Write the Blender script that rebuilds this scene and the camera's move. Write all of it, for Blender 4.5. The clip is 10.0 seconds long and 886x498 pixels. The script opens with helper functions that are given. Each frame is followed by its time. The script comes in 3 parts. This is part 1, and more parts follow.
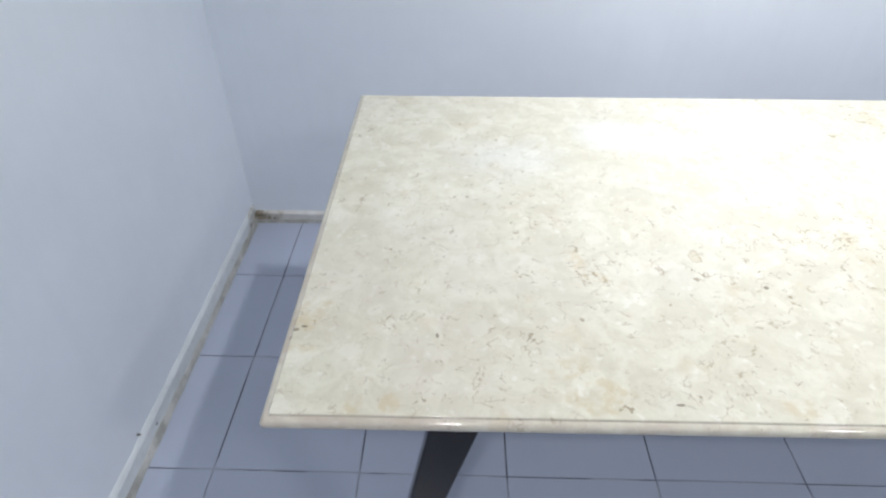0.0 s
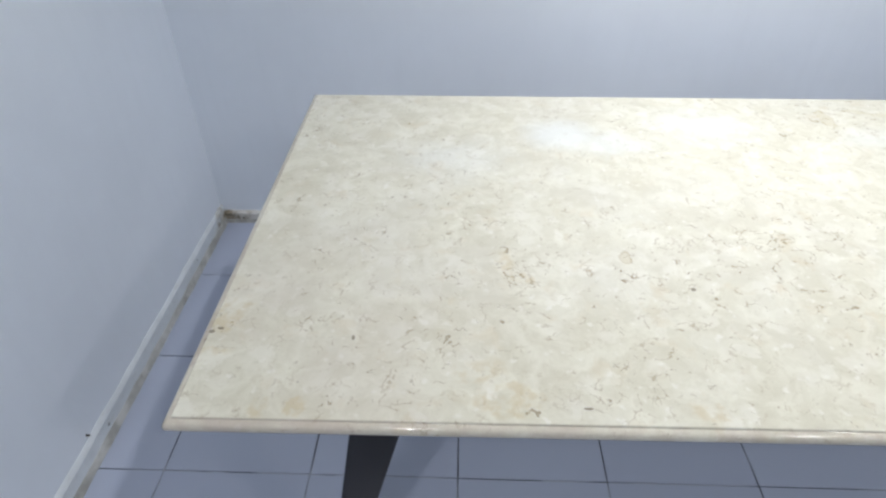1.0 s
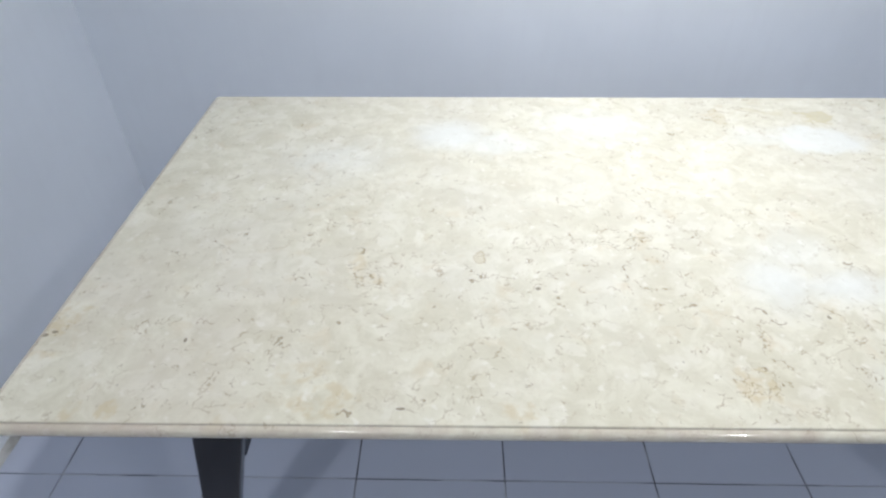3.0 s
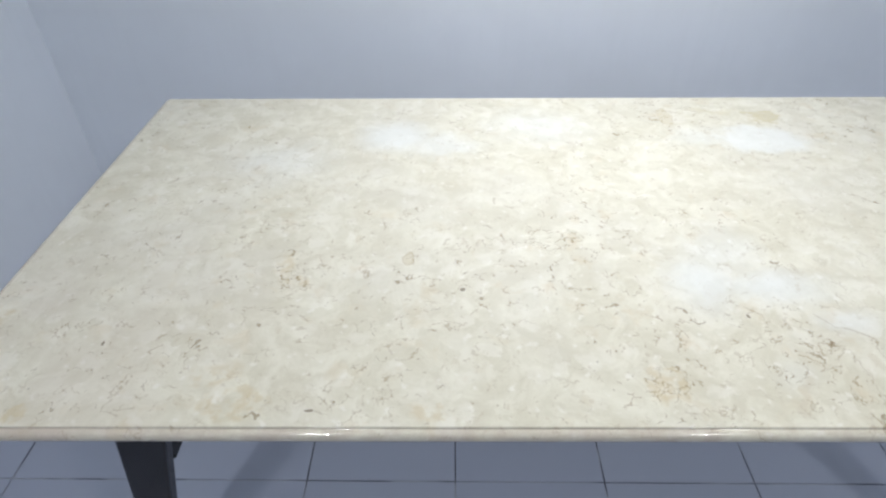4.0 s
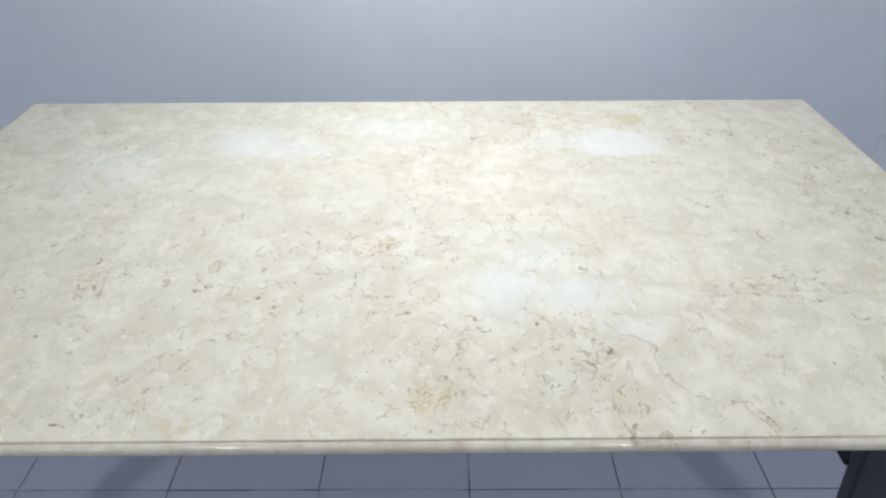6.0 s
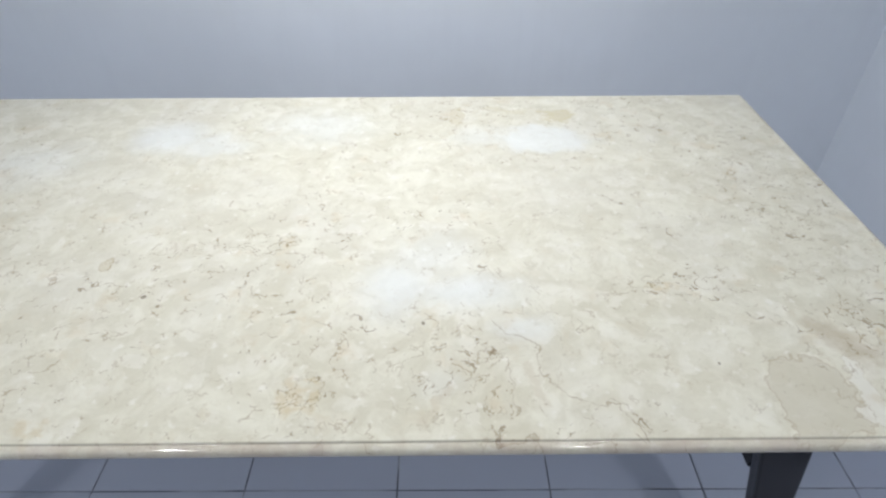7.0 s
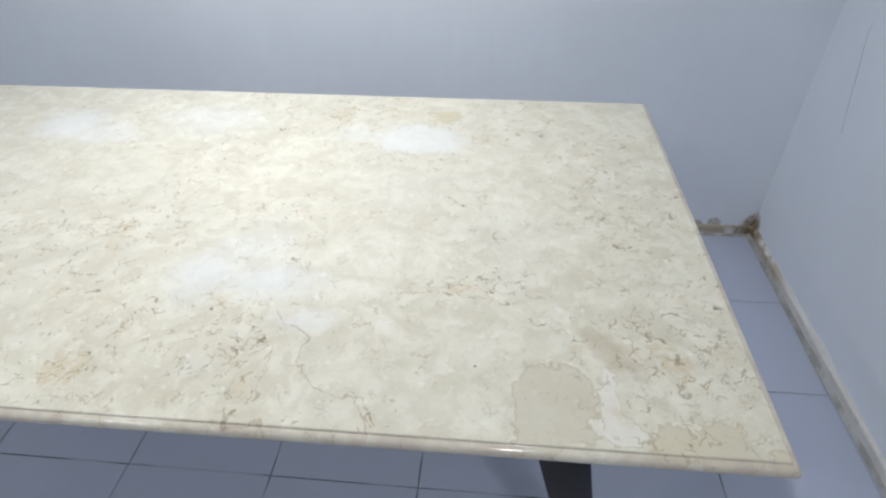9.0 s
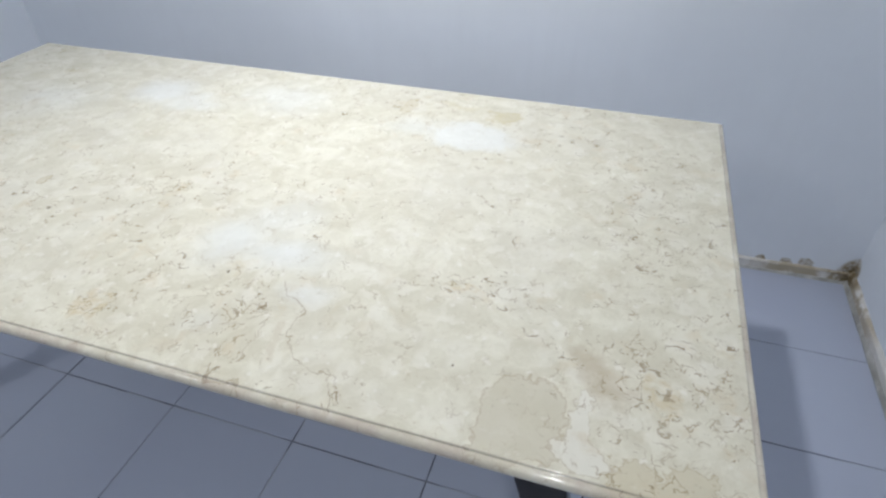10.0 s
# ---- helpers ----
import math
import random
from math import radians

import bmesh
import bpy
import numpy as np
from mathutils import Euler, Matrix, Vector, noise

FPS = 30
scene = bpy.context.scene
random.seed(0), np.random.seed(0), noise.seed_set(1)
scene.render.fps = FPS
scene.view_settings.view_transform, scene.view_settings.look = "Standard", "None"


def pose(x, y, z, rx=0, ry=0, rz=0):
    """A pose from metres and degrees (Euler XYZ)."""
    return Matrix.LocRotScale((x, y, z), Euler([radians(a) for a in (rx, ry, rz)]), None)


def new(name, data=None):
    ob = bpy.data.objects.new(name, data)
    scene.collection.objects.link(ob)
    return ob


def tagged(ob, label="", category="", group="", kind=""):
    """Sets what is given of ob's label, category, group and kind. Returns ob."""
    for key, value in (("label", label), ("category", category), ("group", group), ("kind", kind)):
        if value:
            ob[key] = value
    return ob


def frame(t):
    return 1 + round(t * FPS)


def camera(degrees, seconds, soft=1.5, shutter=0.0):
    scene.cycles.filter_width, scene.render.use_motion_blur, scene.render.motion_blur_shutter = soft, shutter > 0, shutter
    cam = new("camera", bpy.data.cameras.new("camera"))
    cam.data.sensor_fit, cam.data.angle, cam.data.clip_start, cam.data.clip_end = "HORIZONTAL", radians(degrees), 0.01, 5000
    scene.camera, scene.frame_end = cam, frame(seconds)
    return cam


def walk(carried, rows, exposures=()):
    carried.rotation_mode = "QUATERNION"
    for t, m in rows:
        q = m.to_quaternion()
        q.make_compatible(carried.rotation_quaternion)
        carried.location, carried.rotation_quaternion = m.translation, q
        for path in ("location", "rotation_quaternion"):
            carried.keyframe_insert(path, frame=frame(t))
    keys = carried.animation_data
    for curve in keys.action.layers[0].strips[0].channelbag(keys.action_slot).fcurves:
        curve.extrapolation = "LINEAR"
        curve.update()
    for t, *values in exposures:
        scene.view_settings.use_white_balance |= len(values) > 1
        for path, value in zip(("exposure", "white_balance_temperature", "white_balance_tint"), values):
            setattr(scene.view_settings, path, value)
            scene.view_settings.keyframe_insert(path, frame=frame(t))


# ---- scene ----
cam = camera(74.6, 10.0, soft=2.4)
# seconds, place, then the turns about x, y and z in degrees
ROWS = [
    (0, 0.6394, -0.8917, 1.4880, 51.192, -0.081, 1.175),
    (0.5, 0.7105, -0.8802, 1.4857, 51.130, -0.093, 1.251),
    (1, 0.7817, -0.8785, 1.4849, 51.085, 0.068, 1.394),
    (1.5, 0.8352, -0.8786, 1.4784, 51.006, 0.132, 1.231),
    (2, 0.8957, -0.8795, 1.4745, 51.081, 0.214, 0.816),
    (2.5, 0.9807, -0.8761, 1.4842, 51.053, 0.161, 0.800),
    (4, 1.1847, -0.8743, 1.4899, 51.107, 0.307, 0.276),
    (4.5, 1.2757, -0.8788, 1.4887, 51.217, 0.350, 0.094),
    (5, 1.3692, -0.8736, 1.4929, 51.256, 0.305, -0.114),
    (5.5, 1.4533, -0.8654, 1.4932, 51.263, 0.227, -0.277),
    (7, 1.7297, -0.8399, 1.4726, 51.011, 0.101, -0.541),
    (7.5, 1.8293, -0.8376, 1.4763, 50.969, 0.251, -0.274),
    (8, 1.9275, -0.8390, 1.4715, 50.977, 0.148, 0.062),
    (8.5, 2.0577, -0.8415, 1.4770, 51.097, 0.173, 1.215),
    (9, 2.1657, -0.8474, 1.4756, 51.225, 0.379, 4.895),
    (9.5, 2.2477, -0.8432, 1.4669, 51.293, 0.545, 11.113),
    (10, 2.3308, -0.8170, 1.4651, 51.398, 0.608, 17.669),
]
walk(cam, [(t, pose(x, y, z, rx, ry, rz)) for t, x, y, z, rx, ry, rz in ROWS],
     exposures=((0.0, 0.28), (0.5, 0.13), (1.0, 0.08), (1.5, 0.09), (2.0, 0.12), (2.5, 0.09), (4.0, -0.03), (5.0, -0.12), (8.5, -0.11), (10.0, -0.11)))

# ---- world and light ----
LAMP_POWER, SIDE_POWER = 760.0, 296.0
LAMP_COLOUR = (0.955, 0.97, 1.0)
world = bpy.data.worlds.new("world")
world.use_nodes = True
scene.world = world
world.node_tree.nodes["Background"].inputs["Color"].default_value = (0.6, 0.7, 0.9, 1)
world.node_tree.nodes["Background"].inputs["Strength"].default_value = 0.02

# ---- the room's measures ----
LEFT, RIGHT, FRONT, HIGH = -0.212, 3.261, -5.4, 2.7
BACK_L, BACK_R = 1.138, 1.172          # the back wall runs a little askew
TOP = 0.77                             # table height
TX, TY = 1.481, 0.165                  # table centre
HX, HY = 1.119, 0.565                  # half its length and width
LAMPS = ((1.57, 0.45), (0.39, -1.68), (2.61, -1.68))


# ---- node helpers ----
class Nodes:
    def __init__(self, name):
        self.mat = bpy.data.materials.new(name)
        self.mat.use_nodes = True
        self.tree = self.mat.node_tree
        self.bsdf = self.tree.nodes["Principled BSDF"]

    def put(self, socket, value):
        if hasattr(value, "links"):
            self.tree.links.new(value, socket)
        elif isinstance(value, tuple) and len(value) == 3 and socket.type == "RGBA":
            socket.default_value = (*value, 1)
        else:
            socket.default_value = value

    def place(self):
        return self.tree.nodes.new("ShaderNodeNewGeometry").outputs["Position"]

    def rand(self):
        return self.tree.nodes.new("ShaderNodeObjectInfo").outputs["Random"]

    def math(self, op, a, b=0.0, c=0.0, clamp=False):
        n = self.tree.nodes.new("ShaderNodeMath")
        n.operation, n.use_clamp = op, clamp
        for s, v in zip(n.inputs, (a, b, c)):
            self.put(s, v)
        return n.outputs[0]

    def vec(self, op, a, b=(0, 0, 0), scale=1.0):
        n = self.tree.nodes.new("ShaderNodeVectorMath")
        n.operation = op
        self.put(n.inputs[0], a)
        self.put(n.inputs[1], b)
        if op == "SCALE":
            self.put(n.inputs["Scale"], scale)
        return n.outputs["Value"] if op in ("LENGTH", "DISTANCE", "DOT_PRODUCT") else n.outputs["Vector"]

    def noise(self, p, scale, detail=3.0, rough=0.55, warp=0.0, out="Fac"):
        n = self.tree.nodes.new("ShaderNodeTexNoise")
        self.put(n.inputs["Vector"], p)
        n.inputs["Scale"].default_value = scale
        n.inputs["Detail"].default_value = detail
        n.inputs["Roughness"].default_value = rough
        n.inputs["Distortion"].default_value = warp
        return n.outputs[out]

    def voronoi(self, p, scale, feature="F1"):
        n = self.tree.nodes.new("ShaderNodeTexVoronoi")
        n.feature = feature
        self.put(n.inputs["Vector"], p)
        n.inputs["Scale"].default_value = scale
        return n.outputs["Distance"]

    def ramp(self, v, a, b, lo=0.0, hi=1.0):
        n = self.tree.nodes.new("ShaderNodeMapRange")
        n.interpolation_type = "SMOOTHSTEP"
        self.put(n.inputs["Value"], v)
        for key, value in (("From Min", a), ("From Max", b), ("To Min", lo), ("To Max", hi)):
            n.inputs[key].default_value = value
        return n.outputs["Result"]

    def mix(self, f, a, b):
        n = self.tree.nodes.new("ShaderNodeMix")
        n.data_type = "RGBA"
        self.put(n.inputs["Factor"], f)
        self.put(n.inputs[6], a)
        self.put(n.inputs[7], b)
        return n.outputs[2]

    def bump(self, h, strength=0.2, distance=0.001):
        n = self.tree.nodes.new("ShaderNodeBump")
        n.inputs["Strength"].default_value = strength
        n.inputs["Distance"].default_value = distance
        self.put(n.inputs["Height"], h)
        self.tree.links.new(n.outputs["Normal"], self.bsdf.inputs["Normal"])

    def done(self, colour, rough=0.5, metal=0.0, ior=1.5, coat=0.0):
        self.put(self.bsdf.inputs["Base Color"], colour)
        self.put(self.bsdf.inputs["Roughness"], rough)
        self.put(self.bsdf.inputs["Metallic"], metal)
        self.bsdf.inputs["IOR"].default_value = ior
        self.bsdf.inputs["Coat Weight"].default_value = coat
        return self.mat


# ---- materials ----
def marble_material():
    k = Nodes("cream_marble")
    there = k.place()
    # the slab's own frame of reference, a shade smaller than the room's
    split = k.tree.nodes.new("ShaderNodeSeparateXYZ")
    k.put(split.inputs[0], there)
    joined = k.tree.nodes.new("ShaderNodeCombineXYZ")
    k.put(joined.inputs[0], k.math("MULTIPLY_ADD", split.outputs[0], 0.9882, k.math("MULTIPLY_ADD", split.outputs[1], 0.004, 0.0163)))
    k.put(joined.inputs[1], k.math("MULTIPLY_ADD", split.outputs[1], 0.9908, k.math("MULTIPLY_ADD", split.outputs[0], -0.0015, 0.0131)))
    k.put(joined.inputs[2], split.outputs[2])
    p = joined.outputs[0]

    def own_xy(x, y):
        return 0.9882 * x + 0.004 * y + 0.0163, -0.0015 * x + 0.9908 * y + 0.0131

    wob = k.vec("SUBTRACT", k.noise(p, 9.0, 4.0, 0.6, out="Color"), (0.5, 0.5, 0.5))
    fine = k.vec("SUBTRACT", k.noise(p, 42.0, 3.0, 0.6, out="Color"), (0.5, 0.5, 0.5))
    warped = k.vec("ADD", p, k.vec("ADD", k.vec("SCALE", wob, scale=0.06), k.vec("SCALE", fine, scale=0.030)))
    torn = k.vec("ADD", p, k.vec("ADD", k.vec("SCALE", wob, scale=0.15), k.vec("SCALE", fine, scale=0.045)))
    soft = k.vec("ADD", p, k.vec("SCALE", wob, scale=0.08))

    def spot(x, y, rx, ry, inner=0.75, outer=1.05, at=None):
        d = k.vec("MULTIPLY", k.vec("SUBTRACT", at or warped, (x, y, TOP)), (1 / rx, 1 / ry, 0))
        return k.ramp(k.vec("LENGTH", d), outer, inner)

    def most(*masks):
        m = masks[0]
        for other in masks[1:]:
            m = k.math("MAXIMUM", m, other)
        return m

    def times(*masks):
        m = masks[0]
        for other in masks[1:]:
            m = k.math("MULTIPLY", m, other)
        return m

    def seg(ax, ay, bx, by, width):
        d = Vector((bx - ax, by - ay, 0))
        rel = k.vec("MULTIPLY", k.vec("SUBTRACT", warped, (ax, ay, TOP)), (1, 1, 0))
        u = k.math("DIVIDE", k.vec("DOT_PRODUCT", rel, tuple(d)), d.length_squared, clamp=True)
        n = k.tree.nodes.new("ShaderNodeCombineXYZ")
        k.put(n.inputs[0], k.math("MULTIPLY", u, d.x))
        k.put(n.inputs[1], k.math("MULTIPLY", u, d.y))
        return k.ramp(k.vec("DISTANCE", rel, n.outputs[0]), width, width * 0.3)

    # clouded ground
    cloud = k.noise(soft, 12.0, 7.0, 0.70, 0.8)
    tone = k.mix(k.ramp(cloud, 0.32, 0.70), (0.640, 0.603, 0.470), (0.775, 0.745, 0.612))
    # pale rounded fragments, each of its own tone, in a slightly darker ground
    cell = k.tree.nodes.new("ShaderNodeTexVoronoi")
    cell.feature = "F1"
    k.put(cell.inputs["Vector"], warped)
    cell.inputs["Scale"].default_value = 27.0
    own = k.vec("DOT_PRODUCT", cell.outputs["Color"], (1.0, 0.0, 0.0))
    tone = k.mix(times(k.ramp(own, 0.45, 1.0), k.ramp(cell.outputs["Distance"], 0.75, 0.35), 0.42), tone, (0.82, 0.79, 0.685))
    tone = k.mix(times(k.ramp(own, 0.42, 0.0), k.ramp(cell.outputs["Distance"], 0.8, 0.45), 0.26), tone, (0.575, 0.540, 0.405))
    grain = k.noise(warped, 60.0, 4.0, 0.65)
    tone = k.mix(times(k.ramp(grain, 0.52, 0.70), 0.30), tone, (0.57, 0.53, 0.405))
    tone = k.mix(times(k.ramp(k.noise(p, 48.0, 2.0, 0.5), 0.62, 0.72), 0.5), tone, (0.85, 0.825, 0.74))
    # greyer drift
    tone = k.mix(times(k.ramp(k.noise(p, 3.2, 3.0, 0.6), 0.45, 0.68), 0.30), tone, (0.66, 0.635, 0.55))
    # a faint rosy cast at the front of one end
    rosy = times(k.ramp(split.outputs[0], 1.15, 0.45), k.ramp(split.outputs[1], 0.25, -0.2), k.ramp(k.noise(p, 5.0, 3.0, 0.6), 0.35, 0.65))
    tone = k.mix(times(rosy, 0.30), tone, (0.60, 0.53, 0.45))
    # large translucent patches
    tan = most(spot(*own_xy(2.279, -0.328), 0.070, 0.072, 0.88, 1.0, torn), spot(*own_xy(2.262, -0.385), 0.050, 0.03, 0.85, 1.0, torn),
               times(spot(*own_xy(2.38, -0.21), 0.06, 0.05, 0.2, 1.1, torn), 0.4))
    tone = k.mix(times(tan, k.ramp(cloud, 0.3, 0.6, 0.30, 0.55)), tone, (0.575, 0.53, 0.405))
    olive = most(spot(*own_xy(2.440, -0.375), 0.034, 0.050, 0.85, 1.0, torn), spot(*own_xy(2.500, -0.352), 0.030, 0.055, 0.85, 1.0, torn), spot(*own_xy(2.57, -0.38), 0.03, 0.03, 0.7, 1.0, torn),
                 spot(1.775, 0.605, 0.033, 0.04, 0.85, 1.0, torn),
                 spot(1.112, -0.002, 0.016, 0.020, 0.6, 1.0, soft))
    tone = k.mix(times(olive, k.ramp(cloud, 0.3, 0.6, 0.25, 0.50)), tone, (0.57, 0.50, 0.33))
    tone = k.mix(times(tan, k.math("SUBTRACT", 1.0, tan), 1.7), tone, (0.40, 0.31, 0.19))
    cap = most(spot(*own_xy(2.045, 0.590), 0.060, 0.026, 0.7, 1.05, torn), times(spot(*own_xy(1.90, 0.62), 0.09, 0.016, 0.3, 1.1, torn), 0.6))
    tone = k.mix(times(cap, k.ramp(cloud, 0.3, 0.6, 0.40, 0.70)), tone, (0.575, 0.505, 0.30))
    tone = k.mix(times(olive, k.math("SUBTRACT", 1.0, olive), 1.6), tone, (0.40, 0.31, 0.17))
    clear = most(spot(*own_xy(2.360, -0.362), 0.050, 0.036, 0.85, 1.0, torn), spot(*own_xy(2.368, -0.300), 0.018, 0.055, 0.85, 1.0, torn))
    tone = k.mix(times(clear, 0.75), tone, (0.775, 0.75, 0.65))
    tone = k.mix(times(clear, k.math("SUBTRACT", 1.0, clear), 1.6), tone, (0.38, 0.29, 0.17))
    # milky patches; the broad faint ones behind paint in a wash of lamplight
    milk_and_wash = most(spot(*own_xy(1.655, -0.080), 0.085, 0.105, 0.1, 1.2), times(spot(*own_xy(1.70, 0.005), 0.12, 0.09, 0.0, 1.25, torn), 0.6), spot(*own_xy(1.77, -0.090), 0.14, 0.065, 0.0, 1.25), times(spot(*own_xy(1.866, -0.176), 0.06, 0.04, 0.1, 1.2), 0.7),
                spot(*own_xy(2.000, 0.470), 0.125, 0.080, 0.55, 1.1, torn), times(spot(*own_xy(1.86, 0.475), 0.14, 0.07, 0.0, 1.2), 0.7), spot(*own_xy(1.055, 0.480), 0.125, 0.105, 0.3, 1.15),
                times(spot(*own_xy(1.17, 0.43), 0.14, 0.07, 0.1, 1.25, torn), 0.8), times(spot(*own_xy(1.42, 0.53), 0.17, 0.11, 0.0, 1.3, torn), 0.7),
                times(spot(*own_xy(0.79, 0.37), 0.15, 0.12, 0.0, 1.3, torn), 0.6), times(spot(*own_xy(1.724, -0.291), 0.05, 0.035, 0.1, 1.2), 0.35))
    tone = k.mix(times(milk_and_wash, 0.56), tone, (0.79, 0.815, 0.80))
    # ochre bloom where the veins crowd together
    crowd = k.ramp(k.noise(p, 4.6, 3.0, 0.55), 0.40, 0.60, 0.28, 1.0)
    crowd = most(crowd, spot(1.77, -0.26, 0.13, 0.13, 0.5, 1.1), spot(2.43, -0.25, 0.16, 0.22, 0.4, 1.1), spot(2.16, -0.06, 0.16, 0.07, 0.4, 1.1),
                 spot(1.50, -0.30, 0.10, 0.08, 0.3, 1.1), spot(0.90, -0.06, 0.06, 0.07, 0.3, 1.1), spot(0.42, -0.18, 0.05, 0.07, 0.3, 1.1),
                 spot(1.43, 0.06, 0.14, 0.06, 0.3, 1.1), spot(2.40, 0.25, 0.17, 0.30, 0.2, 1.1))
    crowd = times(crowd, k.math("SUBTRACT", 1.0, times(milk_and_wash, 0.85)), k.ramp(split.outputs[0], 0.85, 1.5, 0.78, 1.0))
    bloom = times(k.ramp(k.noise(warped, 17.0, 3.0, 0.6), 0.55, 0.72), crowd)
    tone = k.mix(times(bloom, 0.36), tone, (0.61, 0.50, 0.32))
    rust = most(spot(*own_xy(0.402, -0.160), 0.035, 0.030, 0.3, 1.1), spot(*own_xy(0.398, -0.264), 0.032, 0.020, 0.3, 1.1), spot(*own_xy(0.496, -0.365), 0.018, 0.022, 0.3, 1.1),
                spot(*own_xy(1.145, -0.365), 0.030, 0.018, 0.3, 1.1), spot(*own_xy(0.826, -0.290), 0.050, 0.028, 0.2, 1.1), spot(*own_xy(0.880, -0.030), 0.022, 0.060, 0.2, 1.1),
                spot(0.91, -0.062, 0.022, 0.016), spot(1.155, -0.352, 0.03, 0.018), spot(1.52, -0.30, 0.035, 0.05), spot(0.405, -0.165, 0.03, 0.05),
                spot(2.12, -0.075, 0.03, 0.014), spot(2.45, -0.21, 0.03, 0.04), spot(0.565, -0.345, 0.02, 0.02), spot(0.87, -0.33, 0.06, 0.035))
    tone = k.mix(times(rust, k.ramp(k.noise(p, 55.0, 2.0), 0.35, 0.6), 0.42), tone, (0.58, 0.46, 0.25))
    # short curled veins: broken rims of the fragments
    rim = k.voronoi(warped, 38.0, "DISTANCE_TO_EDGE")
    line = k.ramp(rim, 0.050, 0.018)
    broken = k.ramp(k.noise(k.vec("ADD", p, (1.3, 4.1, 0)), 34.0, 2.0, 0.5), 0.555, 0.625)
    veins = times(line, broken, crowd)
    tone = k.mix(times(veins, 0.62), tone, (0.32, 0.235, 0.135))
    curl = k.noise(warped, 24.0, 1.5, 0.5, 0.6)
    line2 = k.ramp(k.math("ABSOLUTE", k.math("SUBTRACT", curl, 0.5)), 0.014, 0.004)
    broken2 = k.ramp(k.noise(k.vec("ADD", p, (3.1, 1.7, 0)), 38.0, 2.0, 0.5), 0.57, 0.64)
    tone = k.mix(times(line2, broken2, crowd, 0.85), tone, (0.26, 0.19, 0.11))
    curl3 = k.noise(k.vec("ADD", warped, (7.3, 2.2, 0)), 34.0, 2.0, 0.5, 1.0)
    line3 = k.ramp(k.math("ABSOLUTE", k.math("SUBTRACT", curl3, 0.5)), 0.020, 0.005)
    broken3 = k.ramp(k.noise(k.vec("ADD", p, (5.7, 8.2, 0)), 22.0, 2.0, 0.5), 0.56, 0.66)
    tone = k.mix(times(line3, broken3, 0.28), tone, (0.44, 0.345, 0.215))
    dots = times(k.ramp(k.voronoi(warped, 34.0), 0.15, 0.08), k.ramp(k.noise(k.vec("ADD", p, (9.1, 0.4, 0)), 14.0, 2.0, 0.5), 0.56, 0.62), crowd)
    tone = k.mix(times(dots, 0.3), tone, (0.36, 0.27, 0.16))
    dense = most(spot(1.745, -0.26, 0.12, 0.12, 0.4, 1.1), spot(2.13, -0.07, 0.15, 0.055, 0.3, 1.1), spot(2.46, -0.18, 0.12, 0.20, 0.3, 1.1), times(spot(2.44, 0.24, 0.15, 0.36, 0.2, 1.1), 0.95), times(spot(1.02, -0.33, 0.14, 0.05, 0.2, 1.1), 0.7),
                 spot(0.90, -0.06, 0.05, 0.05, 0.3, 1.1), spot(1.36, 0.055, 0.16, 0.05, 0.3, 1.1), spot(1.52, -0.31, 0.05, 0.07, 0.3, 1.1))
    knot = k.noise(k.vec("ADD", warped, (2.9, 6.6, 0)), 30.0, 1.5, 0.5, 0.7)
    line4 = k.ramp(k.math("ABSOLUTE", k.math("SUBTRACT", knot, 0.5)), 0.019, 0.005)
    tone = k.mix(times(line4, dense, k.ramp(k.noise(k.vec("ADD", p, (6.1, 3.3, 0)), 30.0, 2.0), 0.45, 0.53), 0.68), tone, (0.31, 0.235, 0.14))
    # curled rings
    def ring(x, y, rx, ry, wide):
        d = k.vec("MULTIPLY", k.vec("SUBTRACT", curly, (x, y, TOP)), (1 / rx, 1 / ry, 0))
        return k.ramp(k.math("ABSOLUTE", k.math("SUBTRACT", k.vec("LENGTH", d), 1.0)), wide, wide * 0.35)

    curly = k.vec("ADD", p, k.vec("SCALE", fine, scale=0.036))
    rings = most(ring(1.318, 0.199, 0.030, 0.030, 0.13), ring(2.250, -0.100, 0.018, 0.020, 0.14), ring(1.430, 0.066, 0.024, 0.012, 0.16),
                 ring(1.112, -0.227, 0.022, 0.022, 0.12), ring(2.073, -0.214, 0.011, 0.014, 0.2), ring(1.775, 0.600, 0.034, 0.036, 0.09),
                 ring(1.795, -0.235, 0.014, 0.018, 0.18), ring(1.533, -0.284, 0.022, 0.020, 0.14), ring(0.905, -0.055, 0.026, 0.022, 0.13),
                 ring(2.05, -0.075, 0.020, 0.014, 0.15), ring(1.205, 0.045, 0.026, 0.016, 0.13), ring(2.205, -0.065, 0.026, 0.014, 0.14))
    tone = k.mix(times(rings, k.ramp(k.noise(p, 45.0, 2.0), 0.47, 0.58), 0.42), tone, (0.33, 0.25, 0.145))
    # long veins
    def thread(width, *xy):
        return most(*[seg(*own_xy(*u), *own_xy(*w), width) for u, w in zip(xy, xy[1:])])

    long_vein = most(thread(0.0022, (1.822, -0.161), (1.884, -0.219), (1.887, -0.274), (1.924, -0.310), (1.960, -0.331), (1.985, -0.338), (2.005, -0.363), (2.022, -0.392)),
                     thread(0.0024, (1.985, -0.338), (2.000, -0.330), (2.010, -0.350)), thread(0.0018, (1.803, -0.360), (1.815, -0.390), (1.850, -0.374), (1.868, -0.385)),
                     thread(0.0020, (1.742, -0.250), (1.765, -0.268), (1.758, -0.290), (1.800, -0.285)), thread(0.0018, (1.836, -0.252), (1.850, -0.300), (1.835, -0.345)))
